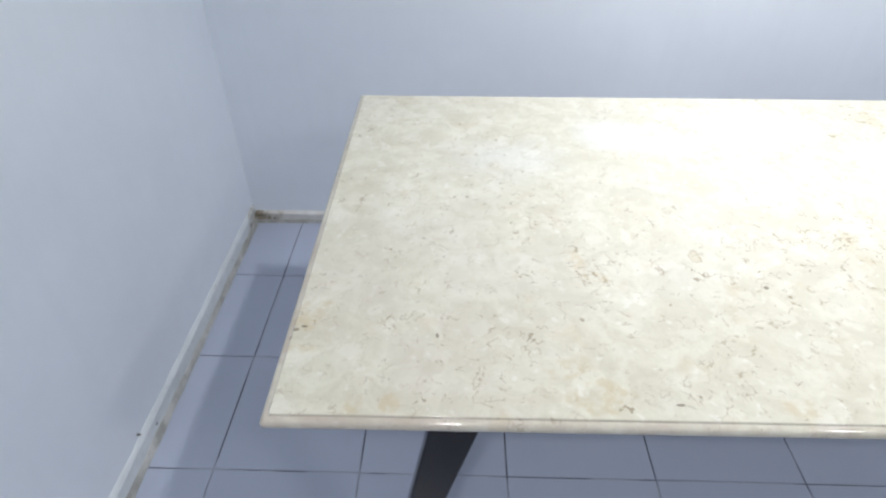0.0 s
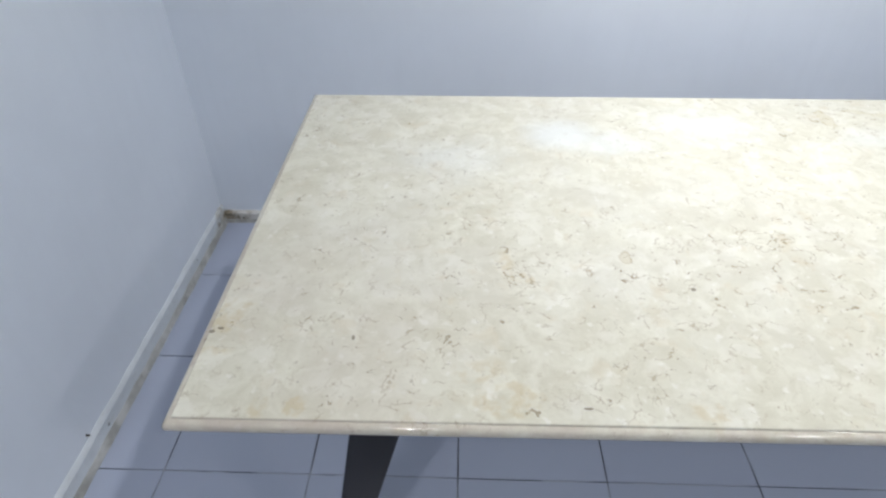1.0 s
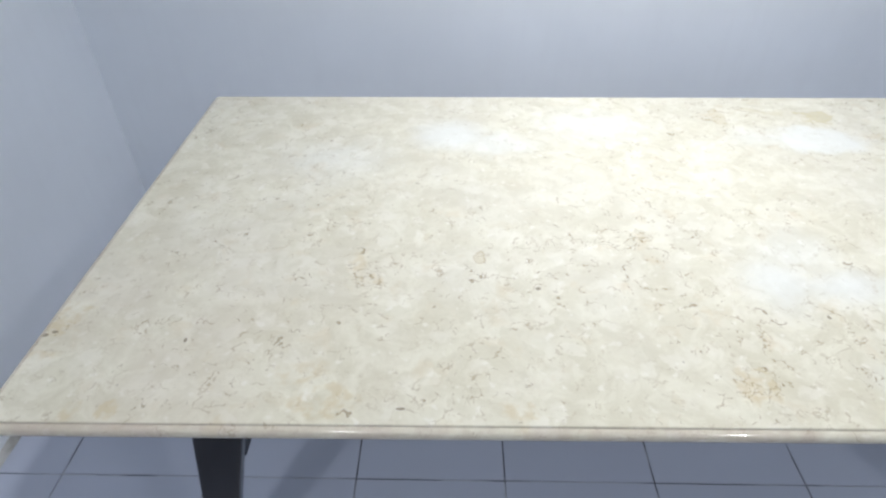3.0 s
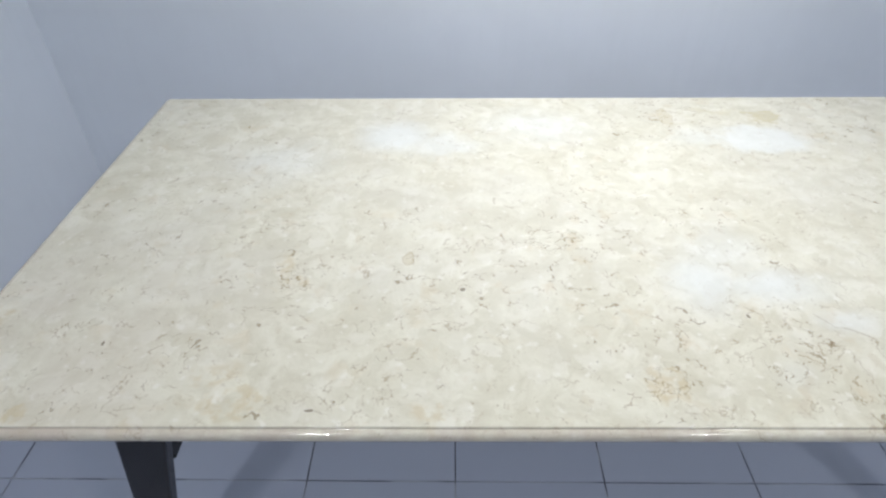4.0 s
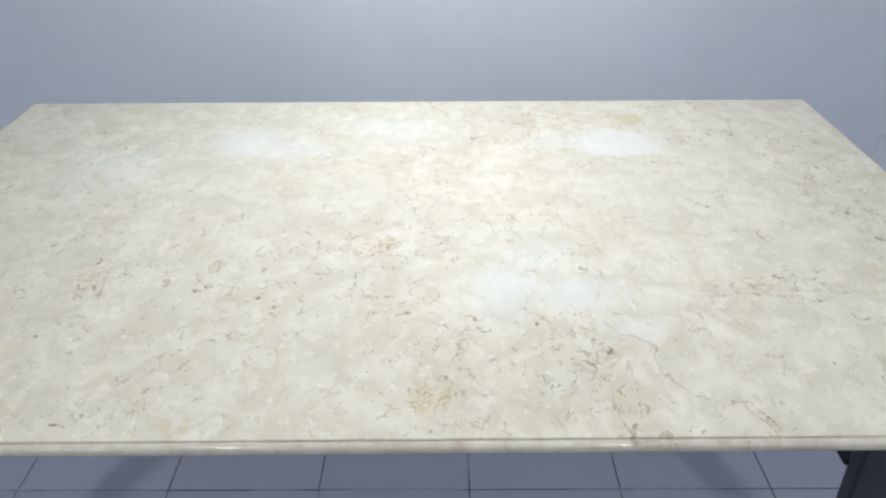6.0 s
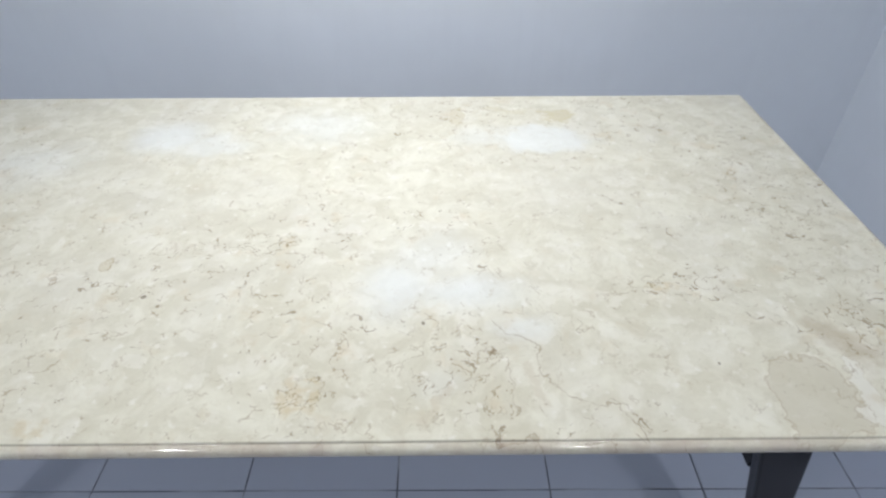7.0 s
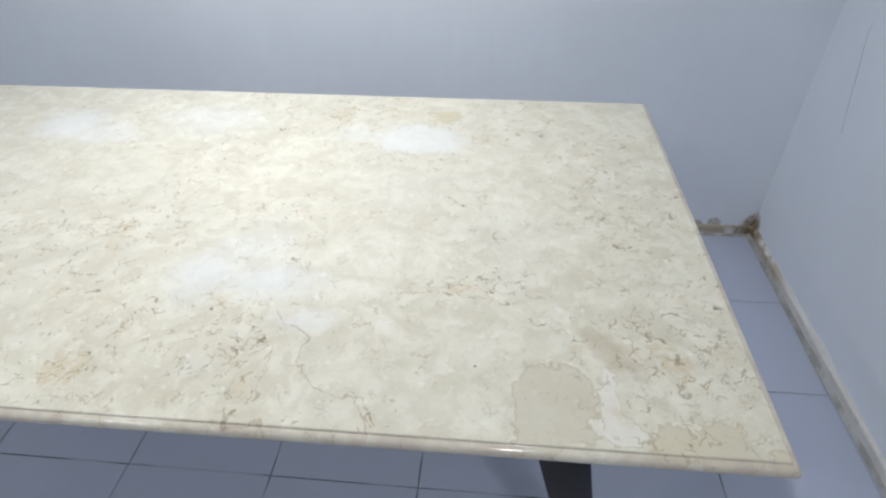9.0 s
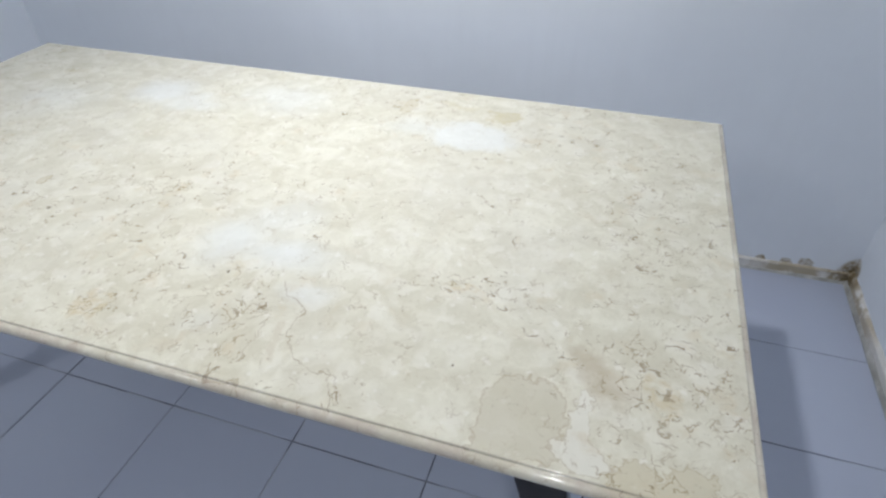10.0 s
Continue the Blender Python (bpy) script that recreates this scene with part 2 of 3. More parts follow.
    tone = k.mix(times(long_vein, k.ramp(k.noise(p, 26.0, 2.0), 0.36, 0.52, 0.25, 0.60)), tone, (0.37, 0.295, 0.195))
    strand = most(thread(0.010, (1.868, -0.262), (1.884, -0.322)), thread(0.010, (1.742, -0.300), (1.700, -0.355)))
    tone = k.mix(times(strand, 0.35), tone, (0.57, 0.50, 0.37))
    # dark hooks where a vein curls back on itself
    def arc(x, y, rx, ry, toward, wide=0.28):
        x, y = own_xy(x, y)
        d = k.vec("MULTIPLY", k.vec("SUBTRACT", curly, (x, y, TOP)), (1 / rx, 1 / ry, 0))
        band = k.ramp(k.math("ABSOLUTE", k.math("SUBTRACT", k.vec("LENGTH", d), 1.0)), wide, wide * 0.35)
        way = (math.cos(radians(toward)), math.sin(radians(toward)), 0.0)
        return times(band, k.ramp(k.vec("DOT_PRODUCT", d, way), -0.1, 0.35))

    hooks = most(arc(1.431, 0.058, 0.0158, 0.0072, 250), arc(1.527, 0.052, 0.0144, 0.0072, 300), arc(1.467, -0.134, 0.0101, 0.0086, 320), arc(1.614, -0.172, 0.0115, 0.0101, 240),
                 arc(1.589, -0.158, 0.0101, 0.0101, 80), arc(2.203, -0.108, 0.0101, 0.0115, 290), arc(2.262, -0.150, 0.0130, 0.0130, 250), arc(1.818, -0.382, 0.0086, 0.0115, 170),
                 arc(0.892, -0.062, 0.0173, 0.0115, 250), arc(0.874, 0.004, 0.0115, 0.0101, 20), arc(0.896, -0.374, 0.0115, 0.0086, 60), arc(2.450, -0.186, 0.0144, 0.0072, 80),
                 arc(2.556, 0.175, 0.0115, 0.0144, 200), arc(2.561, 0.252, 0.0158, 0.0101, 280), arc(2.438, 0.066, 0.0173, 0.0101, 260), arc(2.192, 0.078, 0.0101, 0.0115, 150),
                 arc(1.373, -0.068, 0.0115, 0.0086, 330), arc(1.808, -0.020, 0.0101, 0.0086, 230), arc(1.770, -0.262, 0.0130, 0.0101, 30), arc(2.012, -0.372, 0.0086, 0.0115, 10))
    tone = k.mix(times(hooks, k.ramp(k.noise(p, 60.0, 2.0), 0.36, 0.54, 0.15, 0.72)), tone, (0.27, 0.20, 0.12))
    # dark pits
    fleck = k.vec("ADD", p, k.vec("SCALE", fine, scale=0.008))
    pit = times(k.ramp(k.voronoi(fleck, 13.0), 0.045, 0.025), k.ramp(k.noise(p, 4.0, 1.0), 0.50, 0.60), 0.6)
    pit = most(pit, times(most(spot(0.390, -0.205, 0.006, 0.004, at=fleck), spot(0.403, -0.199, 0.006, 0.003, at=fleck), spot(0.386, -0.222, 0.003, 0.004, at=fleck), spot(0.626, -0.215, 0.003, 0.006, at=fleck), spot(1.215, -0.087, 0.005, 0.005, at=fleck), spot(0.984, -0.345, 0.008, 0.003, at=fleck), spot(*own_xy(1.703, -0.168), 0.004, 0.004, at=fleck), spot(*own_xy(2.161, -0.257), 0.0022, 0.0028, at=fleck)), 0.9))
    tone = k.mix(times(pit, 0.8), tone, (0.17, 0.125, 0.085))
    # the edge is mottled darker and pinker than the flat face
    off = k.vec("ABSOLUTE", k.vec("SUBTRACT", there, (TX, TY, TOP)))
    sep = k.tree.nodes.new("ShaderNodeSeparateXYZ")
    k.put(sep.inputs[0], off)
    edge_band = k.math("MAXIMUM", k.ramp(sep.outputs[0], HX - 0.0134, HX - 0.0124), k.ramp(sep.outputs[1], HY - 0.0134, HY - 0.0124))
    tone = k.mix(times(edge_band, k.ramp(k.noise(p, 15.0, 5.0, 0.65), 0.32, 0.66, 0.08, 0.62)), tone, (0.50, 0.41, 0.34))
    tone = k.mix(1.0, tone, (0.925, 0.93, 0.945))
    tone.node.blend_type = "MULTIPLY"
    rough = k.ramp(k.noise(p, 6.0, 4.0), 0.3, 0.7, 0.06, 0.11)
    k.bump(k.math("ADD", k.noise(p, 4.0, 2.0), times(veins, -0.3)), 0.05, 0.002)
    return k.done(tone, rough, ior=1.52)


def paint_material(name, colour, damp=False):
    k = Nodes(name)
    p = k.place()
    big = k.noise(p, 1.6, 4.0, 0.6)
    tone = k.mix(k.ramp(big, 0.3, 0.7), tuple(c * 0.965 for c in colour), tuple(min(1, c * 1.02) for c in colour))
    drag = k.vec("MULTIPLY", p, (26.0, 26.0, 2.2))
    tone = k.mix(k.math("MULTIPLY", k.ramp(k.noise(drag, 1.0, 3.0), 0.45, 0.75), 0.25), tone, tuple(c * 0.95 for c in colour))
    if damp:
        wet = k.vec("ADD", p, k.vec("SCALE", k.vec("SUBTRACT", k.noise(p, 26.0, 3.0, out="Color"), (0.5, 0.5, 0.5)), scale=0.035))
        stain = None
        for x, y, z, r in ((RIGHT + 0.01, BACK_R + 0.01, 0.060, 0.062), (3.10, BACK_R, 0.052, 0.030), (3.03, BACK_R, 0.050, 0.022), (2.945, BACK_R, 0.045, 0.020)):
            bloom = k.ramp(k.vec("DISTANCE", wet, (x, y, z)), r * 1.1, r * 0.75)
            stain = k.math("MAXIMUM", stain, bloom) if stain else bloom
        mottled = k.ramp(k.noise(p, 60.0, 3.0, 0.6), 0.35, 0.60, 0.45, 0.95)
        tone = k.mix(k.math("MULTIPLY", stain, mottled), tone, (0.35, 0.28, 0.17))
        core = k.ramp(k.vec("DISTANCE", wet, (RIGHT, BACK_R, 0.045)), 0.050, 0.022)
        tone = k.mix(k.math("MULTIPLY", core, mottled), tone, (0.16, 0.115, 0.05))
    k.bump(k.math("ADD", k.noise(p, 140.0, 3.0), k.noise(p, 14.0, 2.0)), 0.12, 0.002)
    return k.done(tone, k.ramp(big, 0.3, 0.7, 0.50, 0.62))


def tile_material():
    k = Nodes("glazed_tile")
    p = k.place()
    r = k.rand()
    base = k.mix(r, (0.405, 0.446, 0.552), (0.425, 0.466, 0.572))
    tone = k.mix(k.math("MULTIPLY", k.ramp(k.noise(p, 2.4, 3.0, 0.5), 0.2, 0.8), 0.3), base, (0.396, 0.420, 0.533))
    return k.done(tone, 0.27, ior=1.5)


def grout_material():
    k = Nodes("grout")
    p = k.place()
    tone = k.mix(k.ramp(k.noise(p, 2.6, 3.0, 0.55), 0.46, 0.54), (0.030, 0.029, 0.030), (0.36, 0.38, 0.42))
    k.bump(k.noise(p, 90.0, 3.0), 0.4, 0.002)
    return k.done(tone, 0.85)


def skirting_material(name, low, high):
    k = Nodes(name)
    p = k.place()
    base = k.mix(k.ramp(k.noise(p, 10.0, 4.0, 0.6), 0.35, 0.7), low, high)
    wob = k.vec("SUBTRACT", k.noise(p, 16.0, 3.0, 0.6, out="Color"), (0.5, 0.5, 0.5))
    q = k.vec("ADD", p, k.vec("SCALE", wob, scale=0.25))
    damp = k.ramp(k.vec("DISTANCE", q, (RIGHT, BACK_R, 0.02)), 0.44, 0.22)
    damp = k.math("MAXIMUM", damp, k.ramp(k.vec("DISTANCE", q, (LEFT, BACK_L, 0.02)), 0.16, 0.02))
    blot = k.ramp(k.noise(p, 17.0, 3.0, 0.6), 0.36, 0.52)
    tone = k.mix(k.math("MULTIPLY", k.math("MULTIPLY", damp, blot), 0.85), base, (0.39, 0.325, 0.215))
    deep = k.ramp(k.vec("DISTANCE", q, (RIGHT, BACK_R, 0.03)), 0.16, 0.03)
    tone = k.mix(k.math("MULTIPLY", deep, k.ramp(k.noise(p, 30.0, 3.0, 0.6), 0.38, 0.6)), tone, (0.16, 0.115, 0.055))
    deep = k.ramp(k.vec("DISTANCE", q, (LEFT + 0.03, BACK_L - 0.03, 0.0)), 0.11, 0.03)
    tone = k.mix(k.math("MULTIPLY", deep, k.ramp(k.noise(p, 24.0, 3.0, 0.6), 0.34, 0.58)), tone, (0.15, 0.125, 0.09))
    grime = k.ramp(k.noise(k.vec("MULTIPLY", p, (1, 1, 3)), 28.0, 4.0, 0.65), 0.52, 0.7)
    tone = k.mix(k.math("MULTIPLY", grime, 0.25), tone, (0.42, 0.39, 0.33))
    pit = k.math("MULTIPLY", k.ramp(k.voronoi(p, 16.0), 0.10, 0.07), k.ramp(k.noise(p, 9.0), 0.5, 0.58))
    tone = k.mix(k.math("MULTIPLY", pit, 0.85), tone, (0.06, 0.05, 0.045))
    k.bump(k.noise(p, 45.0, 4.0), 0.35, 0.003)
    return k.done(tone, 0.62)


def mortar_material():
    k = Nodes("dirty_mortar")
    p = k.place()
    tone = k.mix(k.ramp(k.noise(p, 13.0, 5.0, 0.65), 0.35, 0.68), (0.33, 0.325, 0.30), (0.55, 0.55, 0.53))
    k.bump(k.noise(p, 60.0, 4.0), 0.6, 0.003)
    return k.done(tone, 0.85)


def dark_wood_material():
    k = Nodes("dark_lacquered_wood")
    p = k.place()
    grain = k.noise(k.vec("MULTIPLY", p, (60.0, 60.0, 3.5)), 1.0, 4.0, 0.6)
    tone = k.mix(k.ramp(grain, 0.35, 0.7), (0.008, 0.0075, 0.009), (0.015, 0.0135, 0.015))
    k.bump(grain, 0.03, 0.0006)
    return k.done(tone, k.ramp(k.noise(p, 9.0), 0.3, 0.7, 0.09, 0.17), ior=1.36)


def plain_material(name, colour, rough=0.5, metal=0.0):
    k = Nodes(name)
    p = k.place()
    return k.done(k.mix(k.ramp(k.noise(p, 12.0, 3.0), 0.3, 0.7), tuple(c * 0.95 for c in colour), colour), rough, metal)


def glow_material(name, colour, strength):
    k = Nodes(name)
    k.put(k.bsdf.inputs["Emission Color"], colour)
    k.bsdf.inputs["Emission Strength"].default_value = strength
    return k.done((0.8, 0.8, 0.8), 0.6)


MARBLE = marble_material()
WALL = paint_material("white_wall_paint", (0.805, 0.850, 0.908), damp=True)
CEILING = paint_material("white_ceiling_paint", (0.78, 0.79, 0.80))
TILE, GROUT, MORTAR, WOOD = tile_material(), grout_material(), mortar_material(), dark_wood_material()
SKIRT = skirting_material("stained_skirting", (0.66, 0.64, 0.60), (0.74, 0.73, 0.71))
PAINTED_SKIRT = skirting_material("overpainted_skirting", (0.64, 0.675, 0.70), (0.72, 0.755, 0.78))
CRACK = plain_material("crack_shadow_gap", (0.16, 0.16, 0.165), 0.9)
DARK_STEEL = plain_material("rusty_steel", (0.07, 0.06, 0.055), 0.5, 0.6)
GREY_METAL = plain_material("grey_enamel", (0.30, 0.30, 0.31), 0.45)
WHITE_METAL = plain_material("white_enamel", (0.78, 0.78, 0.78), 0.35)
GLOW = glow_material("lit_diffuser", LAMP_COLOUR, LAMP_POWER)
SIDE_GLOW = glow_material("lit_diffuser_weaker", LAMP_COLOUR, SIDE_POWER)


# ---- mesh helpers ----
def mesh_of(name, bm, material, smooth=False):
    bmesh.ops.recalc_face_normals(bm, faces=bm.faces)
    data = bpy.data.meshes.new(name)
    bm.to_mesh(data)
    bm.free()
    data.materials.append(material)
    if smooth:
        data.shade_smooth()
    return data


def part(name, bm, material, parent, label="", smooth=False):
    ob = new(name, mesh_of(name, bm, material, smooth))
    ob.parent = parent
    if label:
        tagged(ob, label)
    return ob


def whole(name, bm, material, label, category, kind="", group="", smooth=False):
    return tagged(new(name, mesh_of(name, bm, material, smooth)), label, category, group, kind)


def box(bm, x0, y0, z0, x1, y1, z1, bevel=0.0):
    verts = bmesh.ops.create_cube(bm, size=1)["verts"]
    for v in verts:
        v.co = Vector(((x0, x1)[v.co.x > 0], (y0, y1)[v.co.y > 0], (z0, z1)[v.co.z > 0]))
    if bevel:
        edges = list({e for v in verts for e in v.link_edges})
        bmesh.ops.bevel(bm, geom=edges, offset=bevel, segments=2, profile=0.6, affect="EDGES")
    return bm


def prism(bm, ring, top_ring, bevel=0.0):
    low = [bm.verts.new(q) for q in ring]
    up = [bm.verts.new(q) for q in top_ring]
    n = len(ring)
    faces = [bm.faces.new(low[::-1]), bm.faces.new(up)]
    faces += [bm.faces.new((low[i], low[(i + 1) % n], up[(i + 1) % n], up[i])) for i in range(n)]
    if bevel:
        bmesh.ops.recalc_face_normals(bm, faces=bm.faces)
        bmesh.ops.bevel(bm, geom=list({e for f in faces for e in f.edges}), offset=bevel, segments=2, profile=0.6, affect="EDGES")
    return bm


# ---- the room's shell ----
def build_shell():
    ground = whole("floor", box(bmesh.new(), LEFT - 0.15, FRONT - 0.15, -0.12, RIGHT + 0.15, BACK_R + 0.2, -0.0035), GROUT,
                   "floor of square pale blue-grey glazed tiles with thin dark joints", "floor", "structure")
    t = 0.15
    ring = [(LEFT - t, BACK_L, -0.02), (RIGHT + t, BACK_R, -0.02), (RIGHT + t, BACK_R + t, -0.02), (LEFT - t, BACK_L + t, -0.02)]
    whole("wall_back", prism(bmesh.new(), ring, [(x, y, HIGH) for x, y, z in ring]), WALL,
          "plain matt wall painted a cool bluish white", "wall", "structure")
    wall_l = whole("wall_left", box(bmesh.new(), LEFT - t, FRONT, -0.02, LEFT, BACK_L + 0.01, HIGH), WALL,
          "plain matt side wall painted a cool bluish white", "wall", "structure")
    wall_r = whole("wall_right", box(bmesh.new(), RIGHT, FRONT, -0.02, RIGHT + t, BACK_R + 0.001, HIGH), WALL,
                   "bluish white side wall with a fine slanting crack", "wall", "structure")
    whole("wall_front", box(bmesh.new(), LEFT - t, FRONT - t, -0.02, RIGHT + t, FRONT, HIGH), WALL,
          "plain bluish white wall that closes the room", "wall", "structure")
    whole("ceiling", box(bmesh.new(), LEFT - t, FRONT - t, HIGH, RIGHT + t, BACK_R + t, HIGH + 0.1), CEILING,
          "plain flat ceiling painted white", "ceiling", "structure")
    # the crack in the side wall
    rng = random.Random(4)
    bm = bmesh.new()
    path = [(0.984, 0.925), (0.977, 0.865), (0.948, 0.784), (0.925, 0.70), (0.891, 0.60)]
    pairs = []
    for (ya, za), (yb, zb) in zip(path, path[1:]):
        for i in range(6):
            u = i / 6
            y, z = ya + (yb - ya) * u + rng.uniform(-0.0028, 0.0028), za + (zb - za) * u
            w = (0.0004 + 0.0007 * rng.random()) * min(1.0, 0.35 + 0.2 * len(pairs))
            pairs.append((bm.verts.new((RIGHT - 0.0012, y - w, z)), bm.verts.new((RIGHT - 0.0012, y + w, z))))
    for (a, b), (c, d) in zip(pairs, pairs[1:]):
        bm.faces.new((a, b, d, c))
    part("crack", bm, CRACK, wall_r, "fine dark crack in the plaster")
    # a nail left in the other wall, just above the skirting
    bm = bmesh.new()
    bmesh.ops.create_cone(bm, cap_ends=True, segments=10, radius1=0.0032, radius2=0.0024, depth=0.012)
    bmesh.ops.transform(bm, matrix=pose(LEFT + 0.004, 0.010, 0.098, 0, 90, 0), verts=bm.verts)
    part("nail", bm, DARK_STEEL, wall_l, "small dark nail head")
    return ground


def skirting_run(name, label, a, b, inward, seed, tall=0.072, face=None, foot_high=0.014):
    """A low tiled skirting from a to b, in lengths, with a mortar fillet at its foot."""
    rng = random.Random(seed)
    face = face or SKIRT
    a, b, inward = Vector((*a, 0)), Vector((*b, 0)), Vector((*inward, 0)).normalized()
    along = (b - a).normalized()
    holder = tagged(new(name), label, "skirting", kind="structure")
    length, s = (b - a).length, 0.0
    while s < length - 0.01:
        e = min(length, s + 0.4035)
        high, thick = tall + rng.uniform(-0.003, 0.003), 0.010 + rng.uniform(-0.001, 0.0015)
        profile = [(-0.004, -0.003), (thick, -0.003), (thick, high - 0.006), (thick - 0.0025, high - 0.0015), (thick - 0.006, high), (-0.004, high)]
        bm = bmesh.new()
        rings = []
        for u in (s + 0.0002, e - 0.0002):
            rings.append([bm.verts.new(a + along * u + inward * d + Vector((0, 0, z))) for d, z in profile])
        n = len(profile)
        for i in range(n):
            bm.faces.new((rings[0][i], rings[0][(i + 1) % n], rings[1][(i + 1) % n], rings[1][i]))
        bm.faces.new(rings[0])
        bm.faces.new(rings[1][::-1])
        part("skirting_tile", bm, face, holder)
        s = e
    # uneven mortar at the foot and paint bead along the top
    for foot in (True, False):
        bm = bmesh.new()
        rows = []
        count = int(length / 0.03)
        for i in range(count + 1):
            q = a + along * (length * i / count)
            wob = 0.5 + noise.noise(q * 9 + Vector((seed, 0, 0)))
            if foot:
                w, h = 0.0155 + 0.004 * wob, foot_high + 0.009 * wob
                prof = [(0.008, h), (0.0125, h * 0.8), (w, -0.001)]
            else:
                w, h = 0.008 + 0.003 * wob, tall + 0.004 + 0.011 * wob
                prof = [(-0.002, h), (0.003, h - 0.003), (w, tall - 0.006)]
            rows.append([bm.verts.new(q + inward * d + Vector((0, 0, z))) for d, z in prof])
        for r0, r1 in zip(rows, rows[1:]):
            for i in range(2):
                bm.faces.new((r0[i], r0[i + 1], r1[i + 1], r1[i]))
        part("mortar_fillet" if foot else "paint_bead", bm, MORTAR if foot else face, holder, smooth=True)
    return holder


def build_skirting():
    skirting_run("skirting_left", "low pale tile skirting with dark specks and a grubby foot", (LEFT, FRONT), (LEFT, BACK_L), (1, 0), 1, 0.078, PAINTED_SKIRT, 0.026)
    skirting_run("skirting_back", "low tile skirting, brown-stained towards the corners", (LEFT + 0.012, BACK_L), (RIGHT - 0.012, BACK_R), (0, -1), 2, 0.045)
    skirting_run("skirting_right", "low tile skirting blotched with brown damp stains by the corner", (RIGHT, FRONT), (RIGHT, BACK_R), (-1, 0), 3, 0.050, None, 0.018)
    skirting_run("skirting_front", "low pale tile skirting along the closing wall", (LEFT + 0.012, FRONT), (RIGHT - 0.012, FRONT), (0, 1), 5)


# ---- the table ----
def rounded_profile():
    """(inset from the outer edge, height) from the flat top down round the nose to the underside."""
    r = 0.0105
    out = [(0.0152, TOP), (0.0143, TOP - 0.0002), (0.0134, TOP - 0.0007), (0.0127, TOP - 0.0016), (0.0124, TOP - 0.0028), (0.0124, TOP - 0.0034)]
    zc = TOP - 0.0034 - r
    for i in range(0, 11):
        a = radians(84 - 174 * i / 10)
        out.append((r - r * math.cos(a), zc + r * math.sin(a)))
    return out, zc - r


def build_table():
    table = tagged(new("dining_table"), "long table with a cream marble top on dark splayed legs", "table")
    table.location = (TX, TY, 0)
    bm = bmesh.new()
    prof, low = rounded_profile()
    loops = []
    steps = 3
    for inset, z in prof:
        loop = []
        corner = max(0.003, 0.006 - inset * 0.3)
        for sx, sy, start in ((1, 1, 0), (-1, 1, 90), (-1, -1, 180), (1, -1, 270)):
            cx, cy = sx * (HX - inset - corner), sy * (HY - inset - corner)
            for i in range(steps + 1):
                a = radians(start + 90 * i / steps)
                loop.append(bm.verts.new((cx + corner * math.cos(a), cy + corner * math.sin(a), z)))
        loops.append(loop)
    n = len(loops[0])
    bm.faces.new(loops[0])
    bm.faces.new(loops[-1][::-1])
    for row, (a, b) in enumerate(zip(loops, loops[1:])):
        for i in range(n):
            bm.faces.new((a[i], b[i], b[(i + 1) % n], a[(i + 1) % n])).smooth = row != 4
    part("tabletop", bm, MARBLE, table, "polished cream marble slab with brown veins and a rounded lipped edge")
    # end frames: a rail under the top and two flat tapered legs that lean outwards
    for side in (-1, 1):
        top_c, low_c = side * 0.803, side * 0.958
        rail = bmesh.new()
        box(rail, -0.85 if side < 0 else 0.814, -0.429, 0.484, -0.814 if side < 0 else 0.85, 0.429, low + 0.0005, 0.002)
        part("rail", rail, WOOD, table, "dark lacquered rail under the marble")
        for front in (-1, 1):
            y0, y1 = front * 0.462, front * 0.430
            ya, yb = min(y0, y1), max(y0, y1)
            leg = bmesh.new()
            prism(leg, [(low_c - 0.024, ya, 0.0005), (low_c + 0.024, ya, 0.0005), (low_c + 0.024, yb, 0.0005), (low_c - 0.024, yb, 0.0005)],
                  [(top_c - 0.050, ya, low), (top_c + 0.050, ya, low), (top_c + 0.050, yb, low), (top_c - 0.050, yb, low)], 0.005)
            part("leg", leg, WOOD, table, "flat tapering leg in near-black lacquered wood")
    return table


# ---- ceiling lights ----
def disc_ring(bm, profile, sides=40):
    rings = [[bm.verts.new((r * math.cos(2 * math.pi * i / sides), r * math.sin(2 * math.pi * i / sides), z)) for i in range(sides)] for r, z in profile]
    for a, b in zip(rings, rings[1:]):
        for i in range(sides):
            bm.faces.new((a[i], a[(i + 1) % sides], b[(i + 1) % sides], b[i]))
    return rings


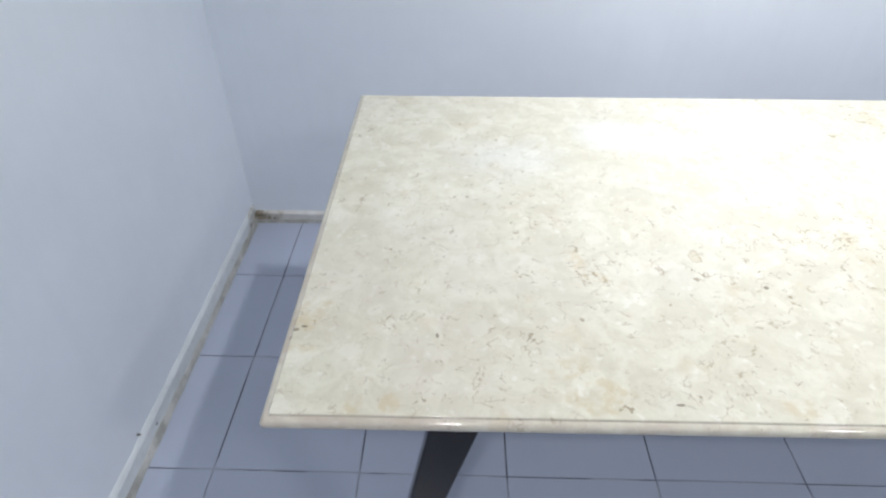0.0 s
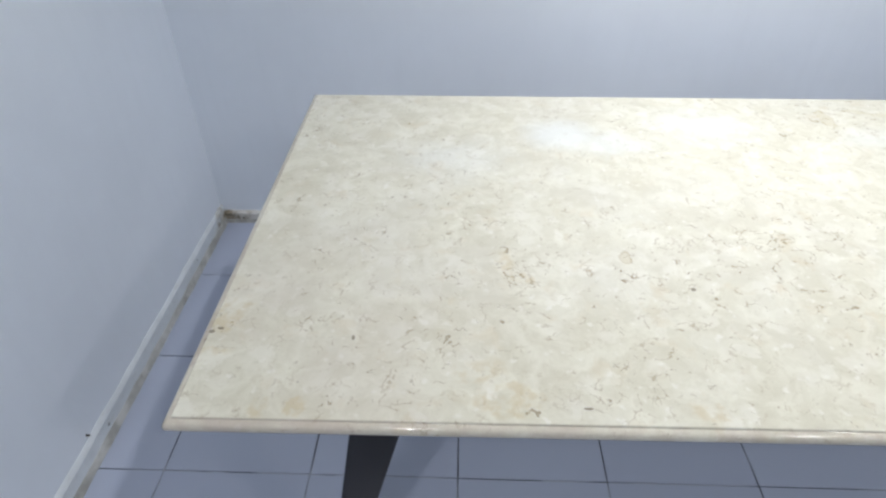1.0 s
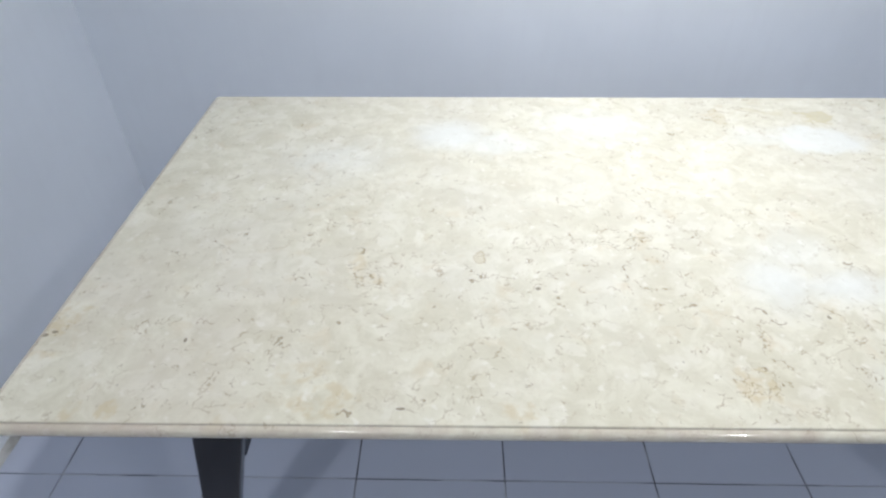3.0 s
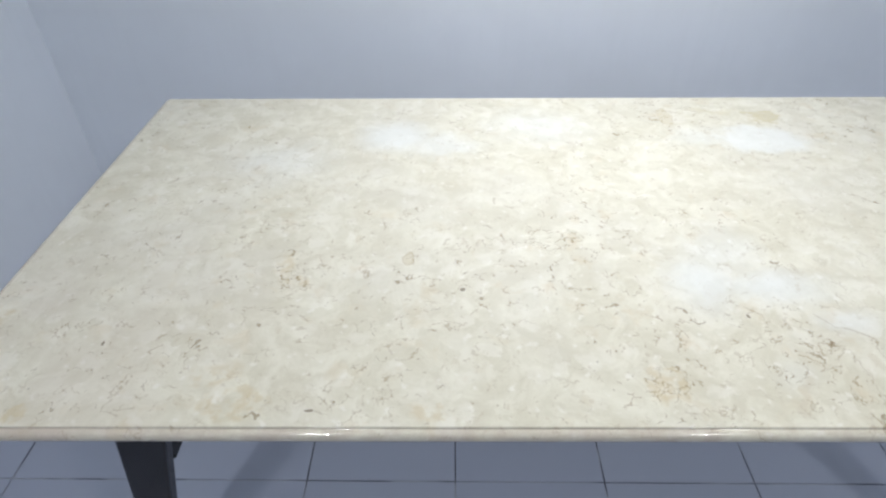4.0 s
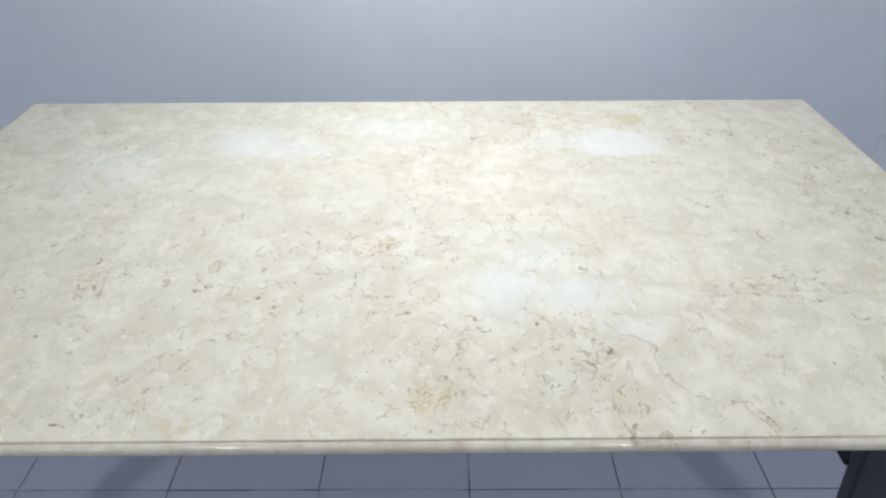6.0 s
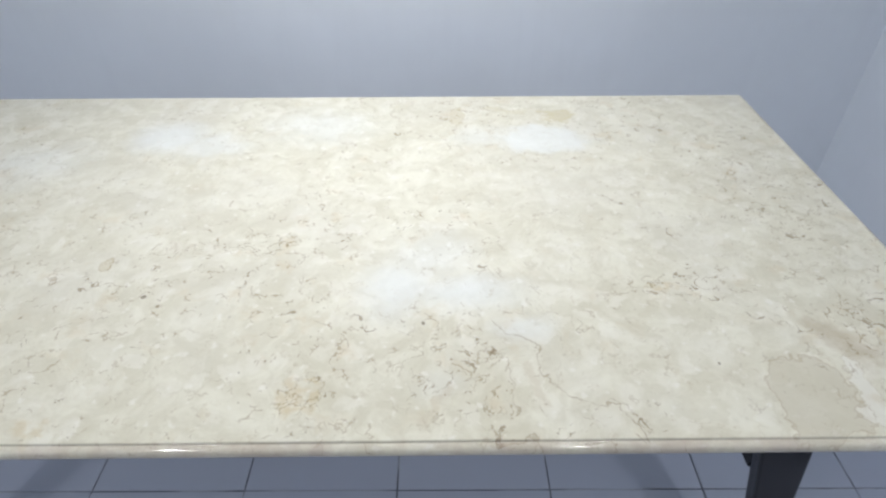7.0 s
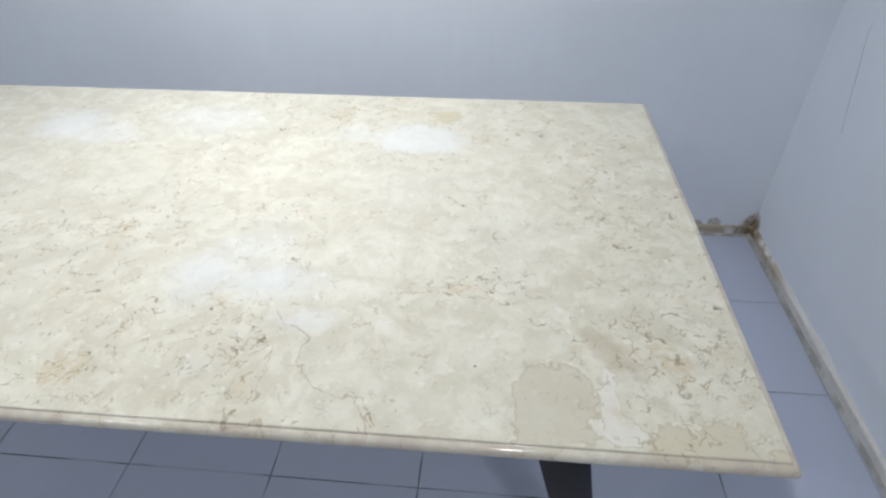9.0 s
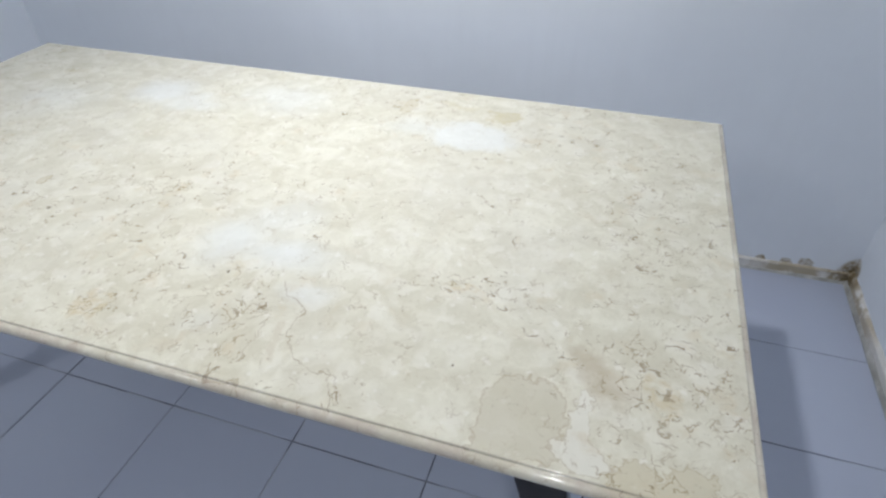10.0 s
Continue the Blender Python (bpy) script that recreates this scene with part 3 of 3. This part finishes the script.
def build_light(x, y, glow, deep):
    """A flush disc, or with deep a short can whose diffuser sits back from its mouth."""
    light = tagged(new("ceiling_light"), "round ceiling light, lit, in an unseen grey can added to narrow its beam" if deep else "small round flush ceiling light, lit",
                   "ceiling light", "ceiling lights")
    light.location = (x, y, HIGH)
    bm = bmesh.new()
    # the can is unseen, added to keep the light on the table's middle
    if deep:
        disc_ring(bm, [(0.078, -0.008), (0.080, -0.008 - deep), (0.084, -0.011 - deep), (0.088, -0.008 - deep), (0.090, 0.0)])
    else:
        disc_ring(bm, [(0.072, -0.010), (0.080, -0.013), (0.092, -0.011), (0.097, 0.0)])
    part("frame", bm, GREY_METAL if deep else WHITE_METAL, light, "slim metal rim", smooth=True)
    bm = bmesh.new()
    rings = disc_ring(bm, [(0.075, -0.0095), (0.05, -0.0105)])
    bm.faces.new(rings[-1])
    part("diffuser", bm, glow, light, "glowing white diffuser disc")


def build_lights():
    for i, (x, y) in enumerate(LAMPS):
        build_light(x, y, SIDE_GLOW if i else GLOW, 0.0 if i else 0.082)


# ---- floor tiles ----
def build_tiles(ground):
    pitch, gap = 0.4065, 0.0034
    h = (pitch - gap) / 2
    bm = bmesh.new()
    low, mid, up = ([bm.verts.new((sx * q, sy * q, z)) for sx, sy in ((-1, -1), (1, -1), (1, 1), (-1, 1))]
                    for q, z in ((h, -0.008), (h, -0.0012), (h - 0.0012, 0.0)))
    bm.faces.new(up)
    for a, b in ((low, mid), (mid, up)):
        for i in range(4):
            bm.faces.new((a[i], a[(i + 1) % 4], b[(i + 1) % 4], b[i]))
    data = mesh_of("tile", bm, TILE)
    rng = random.Random(11)
    turn = pose(-0.013, -0.030, 0, 0, 0, -0.33)
    for i in range(-1, 9):
        for j in range(-14, 3):
            ob = new("tile", data)
            ob.parent = ground
            c = turn @ Vector(((i + 0.5) * pitch, (j + 0.5) * pitch, 0))
            ob.matrix_basis = pose(c.x, c.y, rng.uniform(-0.0003, 0.0003), rng.uniform(-0.04, 0.04), rng.uniform(-0.04, 0.04), -0.33 + rng.uniform(-0.08, 0.08))


ground = build_shell()
build_skirting()
build_table()
build_lights()
build_tiles(ground)
